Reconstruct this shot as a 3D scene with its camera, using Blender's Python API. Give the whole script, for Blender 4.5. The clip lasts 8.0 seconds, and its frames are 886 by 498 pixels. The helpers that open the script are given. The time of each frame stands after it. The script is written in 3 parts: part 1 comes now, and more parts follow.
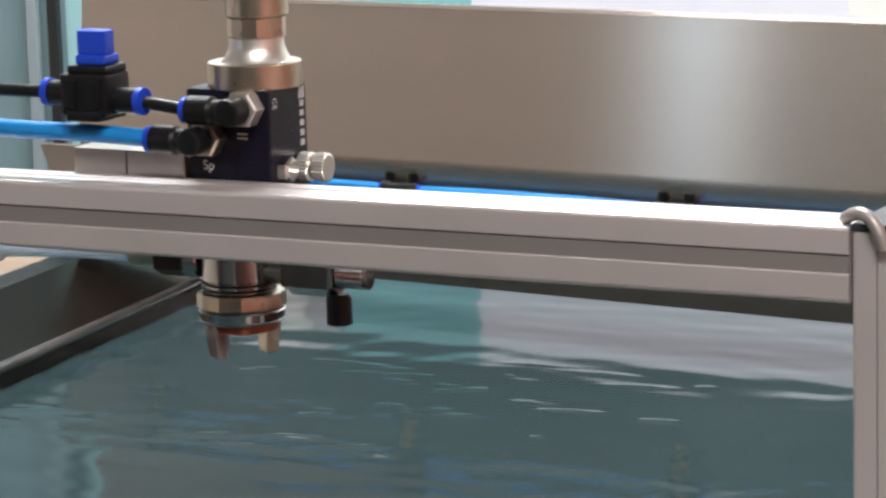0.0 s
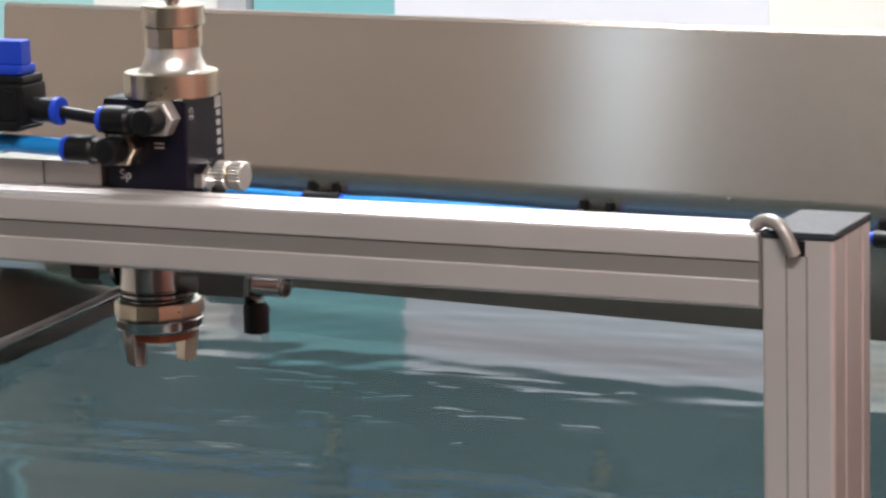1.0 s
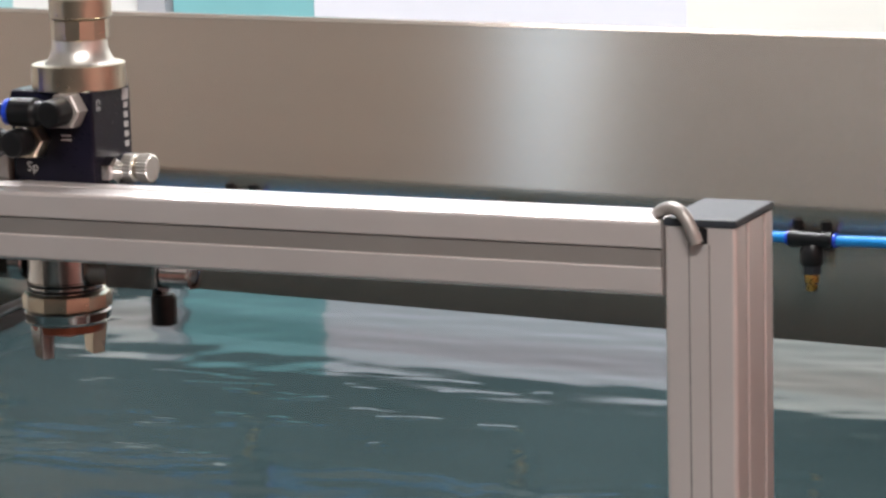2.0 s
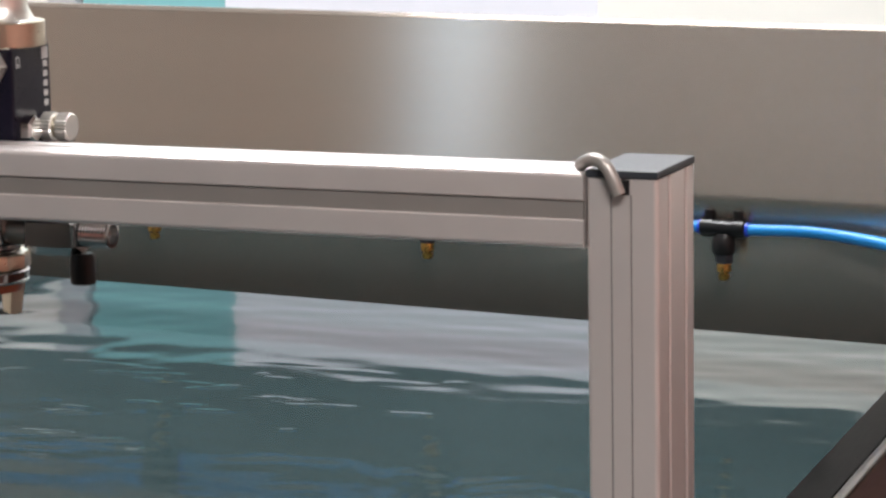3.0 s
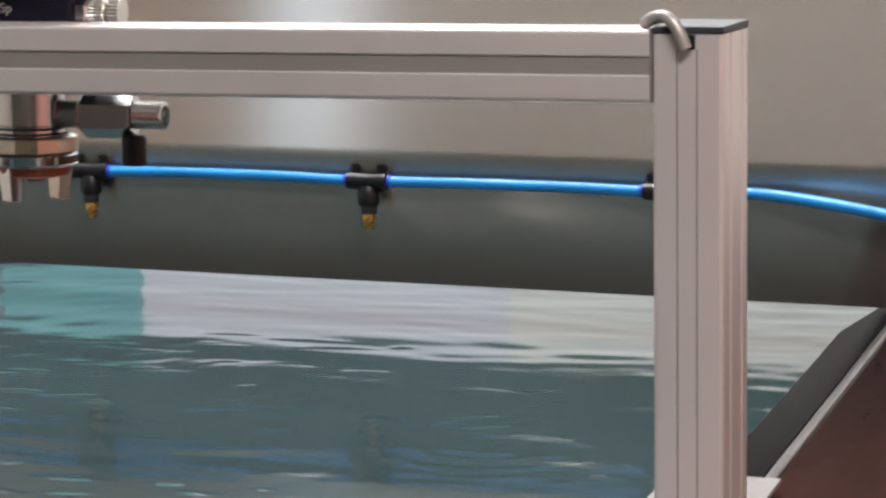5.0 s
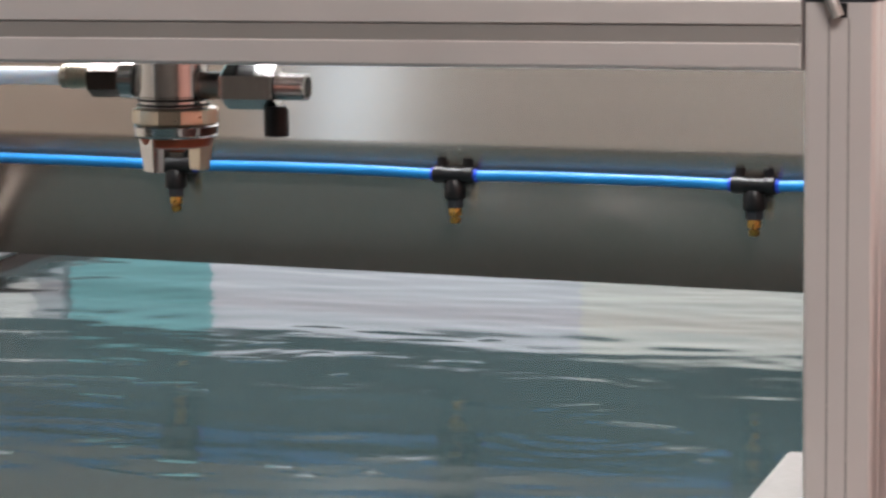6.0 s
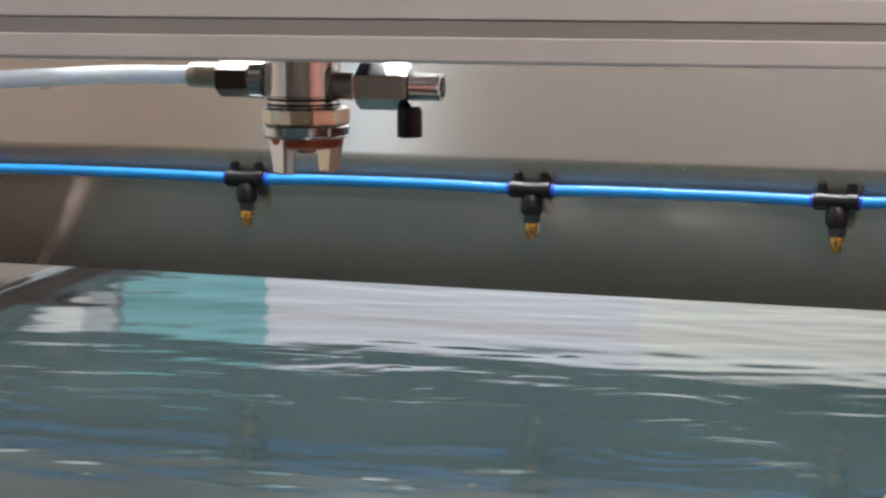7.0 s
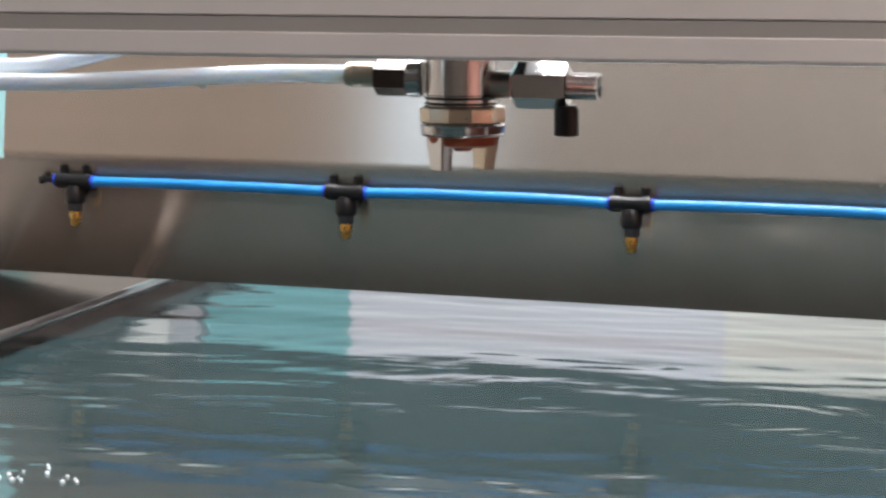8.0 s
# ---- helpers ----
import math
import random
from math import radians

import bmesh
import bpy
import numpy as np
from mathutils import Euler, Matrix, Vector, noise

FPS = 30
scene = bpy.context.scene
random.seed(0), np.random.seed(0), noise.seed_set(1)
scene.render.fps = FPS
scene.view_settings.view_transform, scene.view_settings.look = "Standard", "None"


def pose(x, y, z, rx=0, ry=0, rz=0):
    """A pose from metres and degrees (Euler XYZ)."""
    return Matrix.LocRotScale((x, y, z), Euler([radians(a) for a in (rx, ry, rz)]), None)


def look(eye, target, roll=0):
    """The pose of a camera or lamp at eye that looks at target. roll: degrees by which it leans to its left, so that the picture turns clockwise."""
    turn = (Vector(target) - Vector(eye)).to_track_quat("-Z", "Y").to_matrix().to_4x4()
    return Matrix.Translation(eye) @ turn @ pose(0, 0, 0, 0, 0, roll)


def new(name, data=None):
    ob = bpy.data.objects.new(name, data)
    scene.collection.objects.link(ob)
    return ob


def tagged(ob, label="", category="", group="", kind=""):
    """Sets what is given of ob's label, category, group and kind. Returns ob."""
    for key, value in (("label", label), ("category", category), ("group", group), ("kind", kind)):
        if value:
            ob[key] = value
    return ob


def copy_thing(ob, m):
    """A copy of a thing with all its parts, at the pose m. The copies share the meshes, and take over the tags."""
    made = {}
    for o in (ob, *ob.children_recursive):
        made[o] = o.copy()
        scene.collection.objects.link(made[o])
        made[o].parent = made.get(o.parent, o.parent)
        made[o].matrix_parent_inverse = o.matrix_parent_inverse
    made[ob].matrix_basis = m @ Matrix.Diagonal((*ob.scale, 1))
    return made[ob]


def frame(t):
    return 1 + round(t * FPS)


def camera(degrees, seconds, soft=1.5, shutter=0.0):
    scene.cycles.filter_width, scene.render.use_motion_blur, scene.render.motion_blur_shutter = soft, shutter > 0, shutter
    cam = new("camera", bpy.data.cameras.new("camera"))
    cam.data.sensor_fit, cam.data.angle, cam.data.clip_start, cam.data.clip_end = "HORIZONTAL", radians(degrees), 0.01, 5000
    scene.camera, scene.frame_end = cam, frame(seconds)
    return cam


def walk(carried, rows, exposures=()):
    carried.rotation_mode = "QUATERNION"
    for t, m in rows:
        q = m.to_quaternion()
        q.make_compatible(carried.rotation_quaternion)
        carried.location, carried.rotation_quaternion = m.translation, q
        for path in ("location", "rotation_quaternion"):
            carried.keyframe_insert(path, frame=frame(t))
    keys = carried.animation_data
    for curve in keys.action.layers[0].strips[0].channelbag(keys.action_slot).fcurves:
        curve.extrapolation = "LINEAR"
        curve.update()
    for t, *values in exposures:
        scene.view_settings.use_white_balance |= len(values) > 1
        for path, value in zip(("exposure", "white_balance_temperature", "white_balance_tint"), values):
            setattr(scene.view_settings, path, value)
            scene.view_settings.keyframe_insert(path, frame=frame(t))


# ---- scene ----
cam = camera(17.65, 8.0, soft=2.6, shutter=0.4)
PATH = [
    (0, (0.3658, -1.0916, 0.2409), (-0.5199, 0.6633, -0.1280), -1.69),
    (0.5, (0.3653, -1.0974, 0.2414), (-0.4917, 0.6722, -0.1248), -1.48),
    (1, (0.3763, -1.0976, 0.2416), (-0.4659, 0.6797, -0.1219), -1.63),
    (1.5, (0.3888, -1.0974, 0.2392), (-0.4377, 0.6878, -0.1216), -1.78),
    (3, (0.3822, -1.1074, 0.2000), (-0.3540, 0.7215, -0.1366), -0.99),
    (3.5, (0.3741, -1.1167, 0.1747), (-0.3405, 0.7237, -0.1455), -1.20),
    (4, (0.3505, -1.1406, 0.1463), (-0.3153, 0.7221, -0.1486), -0.97),
    (5.5, (0.2664, -1.2184, 0.0952), (-0.3399, 0.6684, -0.1742), -0.74),
    (6, (0.2394, -1.2283, 0.0848), (-0.3814, 0.6552, -0.1738), -0.60),
    (6.5, (0.1991, -1.2246, 0.0774), (-0.4262, 0.6585, -0.1733), -0.34),
    (7, (0.1709, -1.2289, 0.0695), (-0.4494, 0.6576, -0.1678), -0.20),
    (7.5, (0.1457, -1.2527, 0.0617), (-0.4776, 0.6344, -0.1626), 0.12),
    (8, (0.1191, -1.2687, 0.0536), (-0.5204, 0.6143, -0.1594), 0.09),
]
walk(cam, [(t, look(e, a, r)) for t, e, a, r in PATH], exposures=[(0, -0.20), (1.5, -0.16), (3, -0.20), (4, -0.14), (6, 0.03), (8, 0.13)])

# ---- world and lights ----
world = bpy.data.worlds.new("sky")
scene.world = world
world.use_nodes = True
wn = world.node_tree.nodes
sky = wn.new("ShaderNodeTexSky")
sky.sky_type, sky.sun_disc = "NISHITA", False
sky.sun_elevation, sky.sun_rotation = radians(40), radians(200)
world.node_tree.links.new(sky.outputs[0], wn["Background"].inputs[0])
wn["Background"].inputs[1].default_value = 0.12


def area(name, m, sx, sy, power, color=(1, 1, 1)):
    data = bpy.data.lights.new(name, "AREA")
    data.shape, data.size, data.size_y, data.energy, data.color = "RECTANGLE", sx, sy, power, color
    ob = new(name, data)
    ob.matrix_world = m
    return ob


CEIL = 1.7
# Lamps added overhead, out of view; power and place set to brighten the scene.
area("fill_lamp_rear", pose(-0.75, 0.95, CEIL - 0.07, 0, 0, 0), 1.3, 0.2, 115, (0.96, 0.97, 1.0))
area("fill_lamp_front", pose(0.8, -1.4, CEIL - 0.07, 0, 0, 0), 1.3, 0.2, 96, (1.0, 0.955, 0.93))
area("window_light", look((-3.10, -2.97, 0.62), (-0.5, 1.0, -0.1)), 0.18, 1.5, 3.4, (0.50, 0.75, 1.0))


# ---- materials ----
def mat(name, color, rough=0.5, metal=0.0, vary=0.08, scale=30.0, bump=0.0, bscale=200.0, stretch=(1, 1, 1), coat=0.0, aniso=0.0, ior=1.5, second=None, contrast=0.5, rvar=0.08, alpha_trans=0.0):
    m = bpy.data.materials.new(name)
    m.use_nodes = True
    n, l = m.node_tree.nodes, m.node_tree.links
    b = n["Principled BSDF"]
    co = n.new("ShaderNodeTexCoord")
    mp = n.new("ShaderNodeMapping")
    mp.inputs["Scale"].default_value = stretch
    l.new(co.outputs["Object"], mp.inputs["Vector"])
    big = n.new("ShaderNodeTexNoise")
    big.inputs["Scale"].default_value, big.inputs["Detail"].default_value = scale, 5
    l.new(mp.outputs[0], big.inputs["Vector"])
    ramp = n.new("ShaderNodeMix")
    ramp.data_type = "RGBA"
    c2 = second or tuple(max(0.0, c * (1 - 2.2 * vary)) for c in color)
    ramp.inputs[6].default_value = (*color, 1)
    ramp.inputs[7].default_value = (*c2, 1)
    mr = n.new("ShaderNodeMapRange")
    mr.inputs["From Min"].default_value, mr.inputs["From Max"].default_value = 0.5 - contrast / 2, 0.5 + contrast / 2
    l.new(big.outputs["Fac"], mr.inputs["Value"])
    l.new(mr.outputs[0], ramp.inputs[0])
    l.new(ramp.outputs[2], b.inputs["Base Color"])
    b.inputs["Metallic"].default_value = metal
    b.inputs["IOR"].default_value = ior
    b.inputs["Coat Weight"].default_value = coat
    b.inputs["Anisotropic"].default_value = aniso
    b.inputs["Transmission Weight"].default_value = alpha_trans
    fine = n.new("ShaderNodeTexNoise")
    fine.inputs["Scale"].default_value, fine.inputs["Detail"].default_value = bscale, 3
    l.new(mp.outputs[0], fine.inputs["Vector"])
    rr = n.new("ShaderNodeMapRange")
    rr.inputs["To Min"].default_value, rr.inputs["To Max"].default_value = max(0.01, rough - rvar), min(1, rough + rvar)
    l.new(fine.outputs["Fac"], rr.inputs["Value"])
    l.new(rr.outputs[0], b.inputs["Roughness"])
    if bump:
        bp = n.new("ShaderNodeBump")
        bp.inputs["Strength"].default_value, bp.inputs["Distance"].default_value = bump, 0.001
        l.new(fine.outputs["Fac"], bp.inputs["Height"])
        l.new(bp.outputs[0], b.inputs["Normal"])
    return m


def tangent(m):
    """The reflection is drawn out along the sheet's own vertical map axis."""
    n, l = m.node_tree.nodes, m.node_tree.links
    t = n.new("ShaderNodeTangent")
    t.direction_type, t.uv_map = "UV_MAP", "brushing"
    l.new(t.outputs[0], n["Principled BSDF"].inputs["Tangent"])


ALU = mat("anodised_aluminium", (0.685, 0.632, 0.612), 0.36, 0.62, 0.05, 14, 0.0, 700, (1, 1, 1), rvar=0.03)
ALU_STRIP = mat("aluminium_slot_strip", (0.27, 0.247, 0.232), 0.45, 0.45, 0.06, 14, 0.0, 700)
# Serves the front joints and the painted shade in the side grooves.
JOINT = mat("joint_and_groove_shade", (0.19, 0.17, 0.16), 0.6, 0.0, 0.1, 40)
STEEL = mat("brushed_stainless_panel", (0.58, 0.502, 0.44), 0.22, 0.84, 0.03, 3, 0.0, 60, (0.3, 6, 60), aniso=1.0, rvar=0.03)
tangent(STEEL)
# Stainless coloured dark; the edge tint dims its reflection of the pale wall.
TANK = mat("darkened_tank_stainless", (0.115, 0.098, 0.090), 0.25, 1.0, 0.10, 6, 0.0, 40, (6, 0.6, 6), rvar=0.03)
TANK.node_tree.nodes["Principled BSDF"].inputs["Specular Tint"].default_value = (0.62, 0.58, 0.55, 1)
CHROME = mat("chrome_plate", (0.58, 0.575, 0.57), 0.14, 1.0, 0.04, 40, 0.0, 300, rvar=0.05)
SATIN = mat("satin_nickel", (0.74, 0.72, 0.68), 0.36, 0.9, 0.06, 60, 0.03, 400, rvar=0.08)
NICKEL = mat("nickel_plate", (0.60, 0.53, 0.42), 0.30, 1.0, 0.08, 60, 0.03, 400, rvar=0.07)
BRASS = mat("brass", (0.62, 0.40, 0.11), 0.28, 1.0, 0.15, 90, 0.03, 400)
COPPER = mat("copper_red_air_cap", (0.42, 0.10, 0.05), 0.3, 0.7, 0.2, 90, 0.03, 400)
BLACK = mat("black_nylon", (0.008, 0.008, 0.009), 0.36, 0.0, 0.2, 80, 0.08, 700, ior=1.38)
NAVY = mat("black_anodised_block", (0.007, 0.006, 0.014), 0.30, 0.0, 0.2, 60, 0.04, 700, ior=1.33)
CAPM = mat("dark_grey_end_cap", (0.022, 0.026, 0.034), 0.50, 0.0, 0.2, 60, 0.12, 600)
BLUE = mat("blue_release_ring", (0.012, 0.055, 0.52), 0.35, 0.0, 0.1, 50, 0.02, 400)
HOSE = mat("blue_polyurethane_hose", (0.009, 0.225, 0.60), 0.42, 0.0, 0.12, 25, 0.02, 300, coat=0.08)
CLEAR = mat("milky_hose", (0.84, 0.90, 0.97), 0.18, 0.0, 0.05, 30, 0.02, 200, coat=0.6)
CLEAR.node_tree.nodes["Principled BSDF"].inputs["Subsurface Weight"].default_value = 0.7
CLEAR.node_tree.nodes["Principled BSDF"].inputs["Subsurface Radius"].default_value = (0.006, 0.007, 0.008)
CLEAR.node_tree.nodes["Principled BSDF"].inputs["Subsurface Scale"].default_value = 1.0
WHITE = mat("white_paint", (0.74, 0.74, 0.72), 0.5, 0.0, 0.04, 12, 0.03, 300)
PRINT = mat("white_print", (0.48, 0.48, 0.48), 0.6, 0.0, 0.05, 80)
CLIP = mat("grey_cast_clip", (0.36, 0.33, 0.31), 0.42, 0.5, 0.12, 70, 0.06, 500)
BLOCKM = mat("brushed_block_steel", (0.46, 0.41, 0.37), 0.34, 0.85, 0.08, 20, 0.0, 300, (1, 8, 8))
WALLM = mat("warm_wall_paint", (0.83, 0.75, 0.65), 0.8, 0.0, 0.06, 3, 0.1, 150)
REDW = mat("red_brown_wall_paint", (0.58, 0.29, 0.235), 0.8, 0.0, 0.08, 3, 0.1, 150)
# Colour of an unseen wall, kept dark to dim the panel's right-hand reflection.
BROWNW = mat("brown_grey_reflection_wall", (0.115, 0.096, 0.082), 0.8, 0.0, 0.08, 3, 0.1, 150)
FLOORM = mat("grey_concrete", (0.22, 0.21, 0.20), 0.7, 0.0, 0.15, 5, 0.2, 80)
CEILM = mat("ceiling_paint", (0.72, 0.70, 0.66), 0.85, 0.0, 0.04, 4, 0.1, 120)
TEAL = mat("teal_panel_paint", (0.20, 0.47, 0.50), 0.55, 0.0, 0.10, 4, 0.05, 150)
TEAL_LIGHT = mat("light_teal_panel_paint", (0.34, 0.60, 0.62), 0.55, 0.0, 0.10, 4, 0.05, 150)
# Pale teal lowered to stand for the weaker light on the left boards.
TEAL_DIM = mat("dimmed_pale_teal", (0.20, 0.31, 0.335), 0.55, 0.0, 0.12, 4, 0.05, 150)
BLUEWHITE = mat("cool_white_panel", (0.66, 0.67, 0.73), 0.55, 0.0, 0.05, 3, 0.05, 150)
CREAM = mat("cream_panel", (0.74, 0.74, 0.69), 0.55, 0.0, 0.05, 3, 0.05, 150)
SLATE = mat("slate_frame_paint", (0.27, 0.33, 0.35), 0.5, 0.0, 0.08, 6, 0.05, 150)
GREYP = mat("grey_frame_paint", (0.42, 0.43, 0.46), 0.5, 0.0, 0.08, 6, 0.05, 150)
DARK = mat("black_frame_paint", (0.015, 0.016, 0.017), 0.5, 0.0, 0.2, 8, 0.05, 150)
# Stainless flange; the red-brown reflection of the room is put into its colour.
BROWN_REFLECTION = mat("brown_reflection_steel", (0.110, 0.080, 0.076), 0.30, 1.0, 0.16, 5, 0.0, 60, (3, 0.6, 3), rvar=0.06)
BROWN_REFLECTION.node_tree.nodes["Principled BSDF"].inputs["Specular Tint"].default_value = (0.42, 0.33, 0.31, 1)
# Lip mirrors the dark panel; that reflection is put into its base and tint.
LIP = mat("tank_lip_dark_reflection", (0.050, 0.045, 0.045), 0.30, 1.0, 0.1, 12, 0.0, 90, (6, 0.6, 6), rvar=0.05)
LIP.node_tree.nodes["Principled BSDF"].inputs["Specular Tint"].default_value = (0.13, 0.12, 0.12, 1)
GUIDE = mat("pale_guide_plastic", (0.175, 0.160, 0.150), 0.55, 0.0, 0.08, 20, 0.03, 200)
RIM = mat("worn_rim_steel", (0.30, 0.28, 0.27), 0.32, 1.0, 0.15, 30, 0.08, 200, rvar=0.1)
TAN = mat("tan_board", (0.30, 0.22, 0.16), 0.6, 0.0, 0.12, 9, 0.1, 120, (1, 6, 6))
WATER = mat("murky_tank_water", (0.026, 0.044, 0.047), 0.10, 0.0, 0.1, 2.2, 0.0, 100, ior=1.42, second=(0.012, 0.023, 0.025), rvar=0.02)
GLOW = bpy.data.materials.new("lamp_diffuser")
GLOW.use_nodes = True
GLOW.node_tree.nodes["Principled BSDF"].inputs["Emission Color"].default_value = (1, 0.96, 0.9, 1)
GLOW.node_tree.nodes["Principled BSDF"].inputs["Emission Strength"].default_value = 6.0


# ---- mesh helpers ----
def part(name, bm, material, parent=None, label="", smooth=True, weighted=True):
    me = bpy.data.meshes.new(name)
    bmesh.ops.recalc_face_normals(bm, faces=bm.faces)
    for fc in bm.faces:
        fc.smooth = smooth
    if smooth:
        for e in bm.edges:
            if len(e.link_faces) == 2 and e.calc_face_angle(0) > radians(35):
                e.smooth = False
    bm.to_mesh(me)
    bm.free()
    me.materials.append(material)
    ob = new(name, me)
    if smooth and weighted:
        wn_mod = ob.modifiers.new("weighted", "WEIGHTED_NORMAL")
        wn_mod.keep_sharp = True
    if parent:
        ob.parent = parent
    if label:
        tagged(ob, label)
    return ob


def brushed(ob):
    """Maps a sheet so that its first map axis runs up and down."""
    me = ob.data
    uv = me.uv_layers.new(name="brushing")
    for lp in me.loops:
        co = me.vertices[lp.vertex_index].co
        uv.data[lp.index].uv = (co.z + 0.7 * co.y, co.x)
    return ob


def thing(name, label, category, m=None, group="", kind=""):
    ob = tagged(new(name), label, category, group, kind)
    if m is not None:
        ob.matrix_world = m
    return ob


def box(x0, x1, y0, y1, z0, z1, bev=0.0, bm=None, seg=2):
    one = bmesh.new()
    bmesh.ops.create_cube(one, size=1)
    for v in one.verts:
        v.co = Vector((x0 + (v.co.x + 0.5) * (x1 - x0), y0 + (v.co.y + 0.5) * (y1 - y0), z0 + (v.co.z + 0.5) * (z1 - z0)))
    if bev:
        bmesh.ops.bevel(one, geom=list(one.edges), offset=bev, segments=seg, affect="EDGES", profile=0.5)
    return merge(bm, one)


def merge(bm, one):
    if bm is None:
        return one
    me = bpy.data.meshes.new("tmp")
    one.to_mesh(me)
    one.free()
    bm.from_mesh(me)
    bpy.data.meshes.remove(me)
    return bm


AX = {"z": Matrix.Identity(4), "x": pose(0, 0, 0, 0, 90, 0), "y": pose(0, 0, 0, -90, 0, 0)}


def lathe(profile, at=(0, 0, 0), axis="z", segs=40, bm=None, wave=0.0, teeth=0):
    """A turned part: rows of (radius, height) along the axis."""
    one = bmesh.new()
    m = Matrix.Translation(at) @ AX[axis]
    rings = []
    for r, h in profile:
        ring = []
        for k in range(segs):
            a = 2 * math.pi * k / segs
            q = r * (1 + (wave if teeth and k % 2 else 0))
            ring.append(one.verts.new(m @ Vector((q * math.cos(a), q * math.sin(a), h))))
        rings.append(ring)
    for a, b in zip(rings, rings[1:]):
        for k in range(segs):
            one.faces.new((a[k], a[(k + 1) % segs], b[(k + 1) % segs], b[k]))
    one.faces.new(rings[0])
    one.faces.new(rings[-1])
    return merge(bm, one)


def rod(r, length, at, axis="z", segs=32, bev=0.0006, bm=None, wave=0.0, teeth=0):
    return lathe([(r - bev, 0), (r, bev), (r, length - bev), (r - bev, length)], at, axis, segs, bm, wave, teeth)


def sweep(points, r, segs=16, step=10, bm=None):
    """A round hose along a smooth line through the points."""
    one = bmesh.new()
    p = [Vector(q) for q in points]
    p = [2 * p[0] - p[1]] + p + [2 * p[-1] - p[-2]]
    path = []
    for i in range(1, len(p) - 2):
        for k in range(step):
            t = k / step
            path.append(0.5 * (2 * p[i] + (p[i + 1] - p[i - 1]) * t + (2 * p[i - 1] - 5 * p[i] + 4 * p[i + 1] - p[i + 2]) * t * t + (3 * p[i] - p[i - 1] - 3 * p[i + 1] + p[i + 2]) * t ** 3))
    path.append(p[-2])
    rings = []
    side = None
    for i, q in enumerate(path):
        d = (path[min(i + 1, len(path) - 1)] - path[max(i - 1, 0)]).normalized()
        if side is None:
            side = d.cross(Vector((0, 0, 1)))
            if side.length < 0.1:
                side = d.cross(Vector((1, 0, 0)))
        side = (side - d * side.dot(d)).normalized()
        up = side.cross(d)
        rings.append([one.verts.new(q + r * (math.cos(2 * math.pi * k / segs) * side + math.sin(2 * math.pi * k / segs) * up)) for k in range(segs)])
    for a, b in zip(rings, rings[1:]):
        for k in range(segs):
            one.faces.new((a[k], a[(k + 1) % segs], b[(k + 1) % segs], b[k]))
    one.faces.new(rings[0])
    one.faces.new(rings[-1])
    return merge(bm, one)


def extruded(outline, lo, hi, axis="x", bm=None):
    """A closed outline of pairs pushed along an axis: x takes (y, z), y takes (x, z), z takes (x, y)."""
    one = bmesh.new()

    def at(a, b, c):
        return (c, a, b) if axis == "x" else (a, c, b) if axis == "y" else (a, b, c)
    low = [one.verts.new(at(a, b, lo)) for a, b in outline]
    high = [one.verts.new(at(a, b, hi)) for a, b in outline]
    n = len(outline)
    for k in range(n):
        one.faces.new((low[k], low[(k + 1) % n], high[(k + 1) % n], high[k]))
    one.faces.new(low)
    one.faces.new(high)
    return merge(bm, one)


def sheet(line, thick):
    """A bent sheet's closed outline from the line of its front."""
    pts = [Vector(p) for p in line]
    back = []
    for i, p in enumerate(pts):
        d = (pts[min(i + 1, len(pts) - 1)] - pts[max(i - 1, 0)]).normalized()
        back.append(p + thick * Vector((-d.y, d.x)))
    return [tuple(p) for p in pts] + [tuple(p) for p in reversed(back)]


def slotted(w, h, slots_x, slots_y, gw=0.008, gd=0.0036, rad=0.0022, ch=0.0005):
    """Outline of an aluminium profile w x h with a groove at each listed place: slots_x on the two w sides, slots_y on the two h sides."""
    out = []

    def corner(cx, cy, a0):
        for k in range(5):
            a = radians(a0 + 90 * k / 4)
            out.append((cx + rad * math.cos(a), cy + rad * math.sin(a)))

    def groove(s, along, fixed, inward):
        # along: unit along the side; inward: unit into the body
        for t, dep in ((-gw / 2 - ch, 0), (-gw / 2, ch), (-gw / 2, gd), (gw / 2, gd), (gw / 2, ch), (gw / 2 + ch, 0)):
            out.append((fixed[0] + along[0] * (s + t) + inward[0] * dep, fixed[1] + along[1] * (s + t) + inward[1] * dep))
    corner(rad, rad, 180)
    for s in slots_x:
        groove(s, (1, 0), (0, 0), (0, 1))
    corner(w - rad, rad, 270)
    for s in slots_y:
        groove(s, (0, 1), (w, 0), (-1, 0))
    corner(w - rad, h - rad, 0)
    for s in slots_x:
        groove(s, (-1, 0), (w, h), (0, -1))
    corner(rad, h - rad, 90)
    for s in slots_y:
        groove(s, (0, -1), (0, h), (1, 0))
    return out


